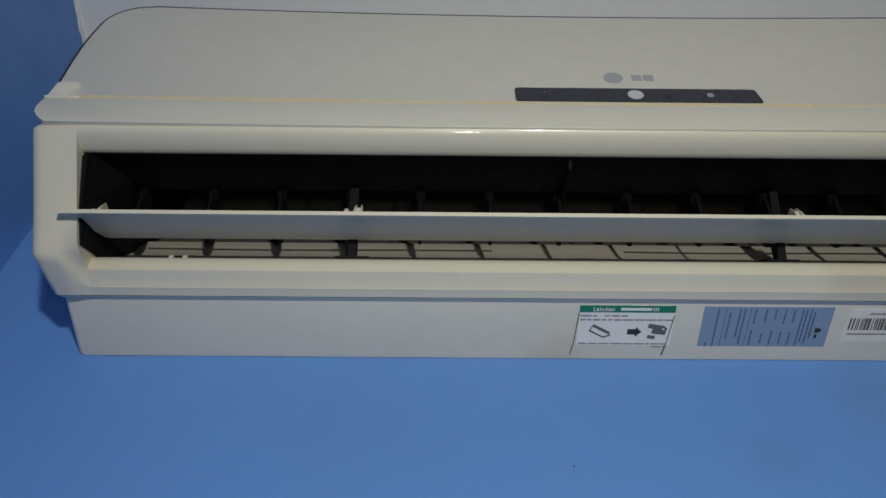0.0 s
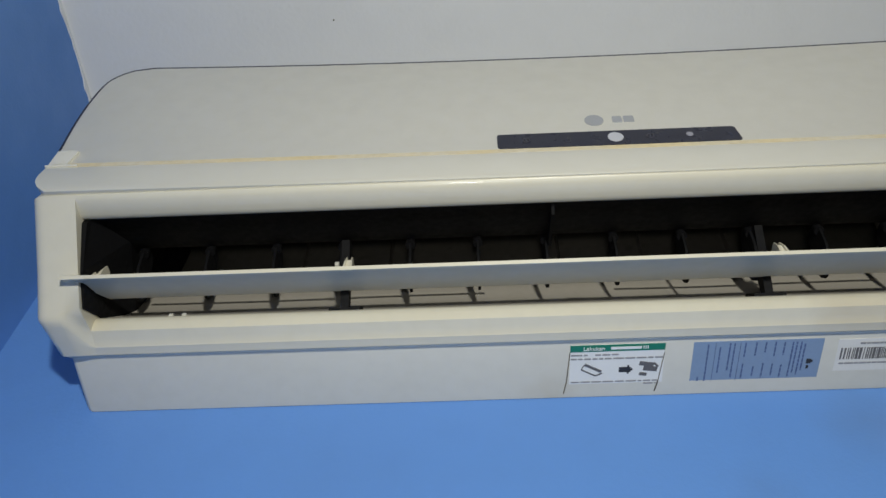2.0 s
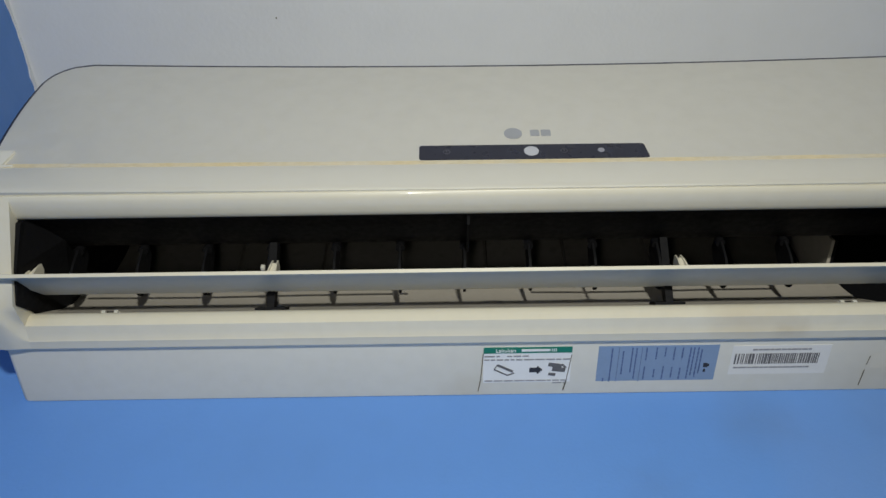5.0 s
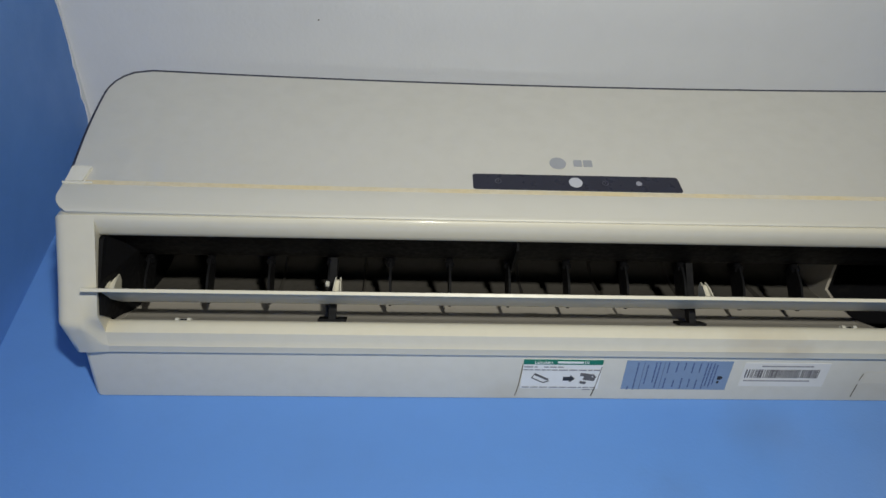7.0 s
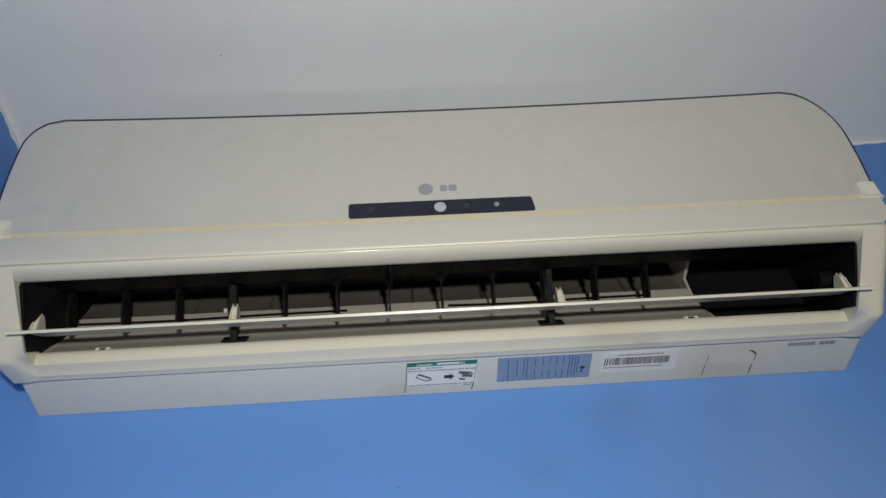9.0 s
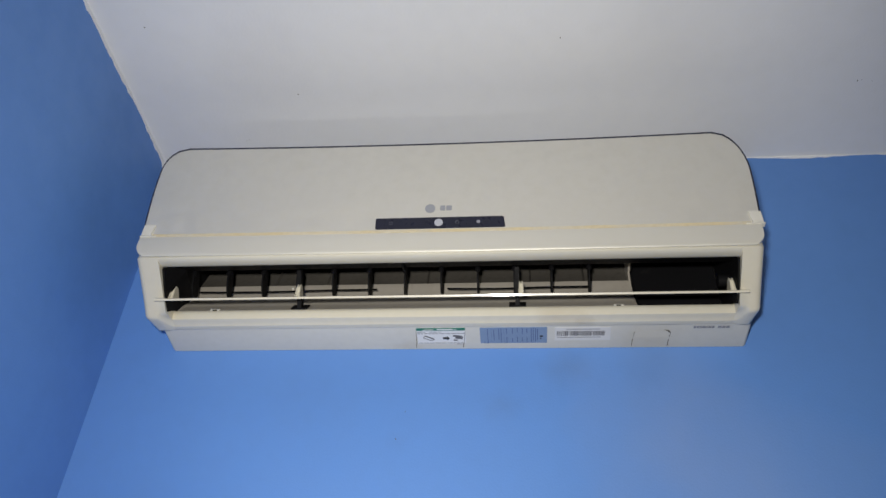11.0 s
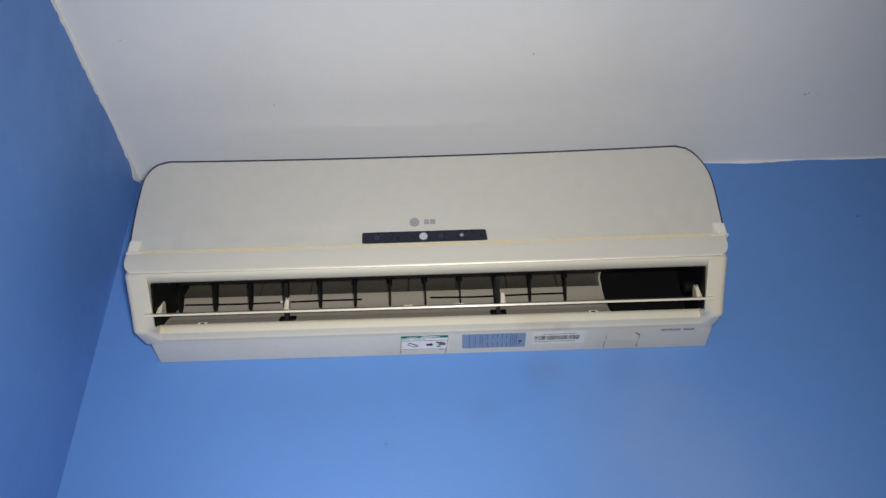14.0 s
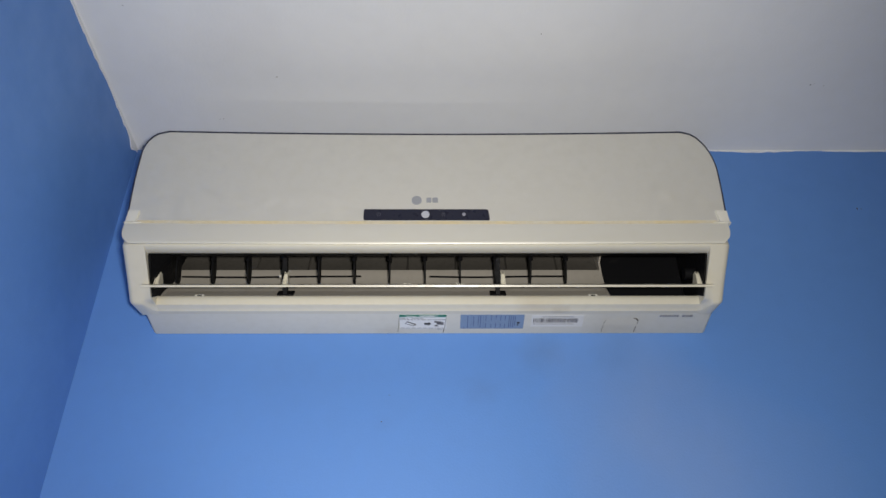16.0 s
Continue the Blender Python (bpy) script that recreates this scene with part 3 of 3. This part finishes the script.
warning = piece("warning_label", on_tray(bmesh.new(), -0.0468, 0.0278, -0.0530, -0.0070, -0.0003, 0.0004), PAPER, tray, "white label with a green band and two drawings")
piece("band", bars([(-0.0468, 0.0278, -0.0530, -0.0468)], 0.0003, 0.0008), GREEN, warning, "green band")
piece("print", bars([(-0.0149, 0.0092, -0.0510, -0.0488), (0.0105, 0.0112, -0.0514, -0.0484), (0.0121, 0.0128, -0.0514, -0.0484), (0.0137, 0.0144, -0.0514, -0.0484)], 0.0004, 0.0012), PAPER, warning, "white lettering bars")
font_curve = bpy.data.curves.new("word", "FONT")
font_curve.body, font_curve.size, font_curve.extrude = "Lakukan", 0.0052, 0.0002
lettering = new("word", font_curve)
word_mesh = bpy.data.meshes.new_from_object(lettering)
bpy.data.objects.remove(lettering)
word_mesh.materials.clear()
word_mesh.materials.append(PAPER)
word = tagged(new("word", word_mesh), "white printed word on the green band")
word.parent = warning
word.matrix_local = pose(-0.0367, -0.0482, tray_z(-0.0482) - 0.0011 - 2.2, 180 + math.degrees(math.atan(0.085)) * -1)
piece("print", bars(words(-0.0460, -0.0330, -0.0440, -0.0426, 2) + words(-0.0270, -0.0080, -0.0440, -0.0426, 3) + words(-0.0460, 0.0265, -0.0402, -0.0388, 4) + words(-0.0455, 0.0240, -0.0170, -0.0157, 5)
                    + words(0.0130, 0.0250, -0.0142, -0.0130, 6)), GREYINK, warning, "grey lettering bars")
piece("print", bars([(-0.0075, -0.0005, -0.0305, -0.0255), (-0.0010, 0.0005, -0.0322, -0.0238), (0.0005, 0.0020, -0.0305, -0.0255), (0.0020, 0.0034, -0.0290, -0.0270)]), INK, warning, "black arrow")


def stroke(bm, a, c, width):
    d = (Vector(c) - Vector(a)).normalized()
    n = Vector((-d.y, d.x)) * width / 2
    ring = [Vector(a) - n, Vector(c) - n, Vector(c) + n, Vector(a) + n]
    return loft(bm, [[(p.x, p.y, tray_z(p.y) - 0.0002) for p in ring], [(p.x, p.y, tray_z(p.y) - 0.0007) for p in ring]])


bm = bmesh.new()
for a, c, w in (((-0.0350, -0.0340), (-0.0215, -0.0265), 0.0024), ((-0.0375, -0.0290), (-0.0260, -0.0225), 0.0012), ((-0.0260, -0.0225), (-0.0205, -0.0250), 0.0012), ((-0.0375, -0.0290), (-0.0350, -0.0340), 0.0008)):
    stroke(bm, a, c, w)
piece("drawing", bm, FADED, warning, "grey line drawing")
bm = bmesh.new()
for a, c, w in (((0.0085, -0.0340), (0.0200, -0.0320), 0.0040), ((0.0120, -0.0290), (0.0230, -0.0275), 0.0045), ((0.0090, -0.0235), (0.0150, -0.0225), 0.0030), ((0.0200, -0.0340), (0.0235, -0.0300), 0.0018)):
    stroke(bm, a, c, w)
piece("drawing", bm, FADED, warning, "grey line drawing")
bm = bmesh.new()
for a, c, w in (((-0.0470, -0.0460), (-0.0490, -0.0170), 0.0007), ((-0.0490, -0.0170), (-0.0510, -0.0050), 0.0008), ((0.0276, -0.0440), (0.0245, -0.0150), 0.0006), ((0.0245, -0.0150), (0.0225, -0.0050), 0.0011)):
    stroke(bm, a, c, w)
piece("label_edge", bm, DIRT, warning, "dirty peeling label edge")

rating = piece("rating_label", on_tray(bmesh.new(), 0.0500, 0.1515, -0.0525, -0.0120, -0.0003, 0.0004), BLUEPAPER, tray, "blue rating label with upright lines of print")
rng = random.Random(11)
rows = []
for x, a, c in ((0.0555, -0.018, -0.0135), (0.0610, -0.050, -0.014), (0.0705, -0.047, -0.022), (0.0780, -0.0505, -0.024), (0.0815, -0.0505, -0.017), (0.0900, -0.0505, -0.037), (0.0900, -0.030, -0.016),
                (0.0985, -0.0505, -0.038), (0.0985, -0.027, -0.018), (0.1060, -0.0505, -0.041), (0.1060, -0.030, -0.016), (0.1135, -0.0505, -0.037), (0.1135, -0.029, -0.018), (0.1205, -0.050, -0.038),
                (0.1205, -0.028, -0.016), (0.1270, -0.050, -0.016), (0.1300, -0.050, -0.020), (0.1335, -0.050, -0.018), (0.1365, -0.048, -0.022)):
    y = a
    while y < c:
        h = min(rng.uniform(0.002, 0.006), c - y)
        rows.append((x, x + 0.0012, y, y + h))
        y += h + 0.0009
piece("print", bars(rows), NAVY, rating, "dark blue lettering bars")
bm = bars([(0.1405, 0.1440, -0.0330, -0.0285), (0.1440, 0.1455, -0.0320, -0.0295), (0.1410, 0.1430, -0.0265, -0.0235)])
piece("print", bm, INK, rating, "small black mark")
piece("print", bars([(0.0672, 0.0675, -0.051, -0.0135), (0.0865, 0.0868, -0.051, -0.0135)]), NAVY, rating)

barcode = piece("barcode_label", on_tray(bmesh.new(), 0.1630, 0.2460, -0.0510, -0.0200, -0.0003, 0.0004), LABEL, tray, "white label with a faded barcode")
rng, x, rows = random.Random(5), 0.1660, []
while x < 0.2380:
    w = rng.choice((0.0007, 0.0009, 0.0013, 0.0020))
    rows.append((x, x + w, -0.0425, -0.0315))
    x += w + rng.choice((0.0006, 0.0008, 0.0014))
piece("print", bars(rows), FADED, barcode, "faded barcode bars")
piece("print", bars(words(0.1800, 0.2300, -0.0476, -0.0460, 7, 0.005, 0.0006) + words(0.1665, 0.2320, -0.0283, -0.0268, 8, 0.005, 0.0006)), GREYINK, barcode, "grey lettering bars")
model = piece("model_label", on_tray(bmesh.new(), 0.3630, 0.4230, -0.0545, -0.0410, -0.0003, 0.0003), STRIP, tray, "ivory strip with grey print")
piece("print", bars(words(0.3660, 0.3960, -0.0515, -0.0465, 9, 0.004, 0.0008) + words(0.4010, 0.4180, -0.0515, -0.0465, 10, 0.005, 0.0008)), GREYINK, model, "grey lettering bars")

# a small hatch in the tray: its dark gaps
hatch = piece("hatch", on_tray(bmesh.new(), 0.2835, 0.3300, -0.0400, -0.0035, -0.0003, 0.0003), TRAY, tray, "small ivory hatch with dirty gaps")
bm = bmesh.new()
for a, c, w in (((0.2812, -0.0380), (0.2802, -0.0290), 0.0004), ((0.2800, -0.0230), (0.2790, -0.0060), 0.0008), ((0.3250, -0.0428), (0.3295, -0.0418), 0.0012), ((0.3290, -0.0420), (0.3338, -0.0365), 0.0020), ((0.3340, -0.0350), (0.3334, -0.0270), 0.0006), ((0.3328, -0.0200), (0.3322, -0.0050), 0.0010)):
    stroke(bm, a, c, w)
piece("gap", bm, DIRT, hatch, "dark dirty gap")


# ---- small marks on ceiling and wall ----
def speck(x, y, z, r, flat, seed):
    bm = bmesh.new()
    bmesh.ops.create_icosphere(bm, subdivisions=1, radius=r * 0.75)
    rng = random.Random(seed)
    for v in bm.verts:
        v.co *= rng.uniform(0.6, 1.2)
        v.co[flat] *= 0.3
    ob = part("speck", bm, DIRT)
    ob.location = (x, y, z)
    return tagged(ob, "small brown dirt speck on painted plaster", "speck", "specks on the plaster")


for n, (x, y, r) in enumerate(((-0.2625, -0.186, 0.0016), (0.183, -0.280, 0.0015), (0.666, -0.170, 0.0018), (0.672, -0.172, 0.0012), (-0.382, -0.082, 0.0012), (-0.376, -0.084, 0.001), (-0.481, -0.335, 0.0016), (0.690, -0.168, 0.001))):
    speck(x, y, CEIL - 0.0003, r, 2, n)
for n, (x, z, r) in enumerate(((0.777, 2.458, 0.0024), (0.784, 2.4575, 0.0016), (-0.061, 2.091, 0.0012), (-0.072, 2.047, 0.0018))):
    speck(x, -0.0003, z, r, 1, n + 20)
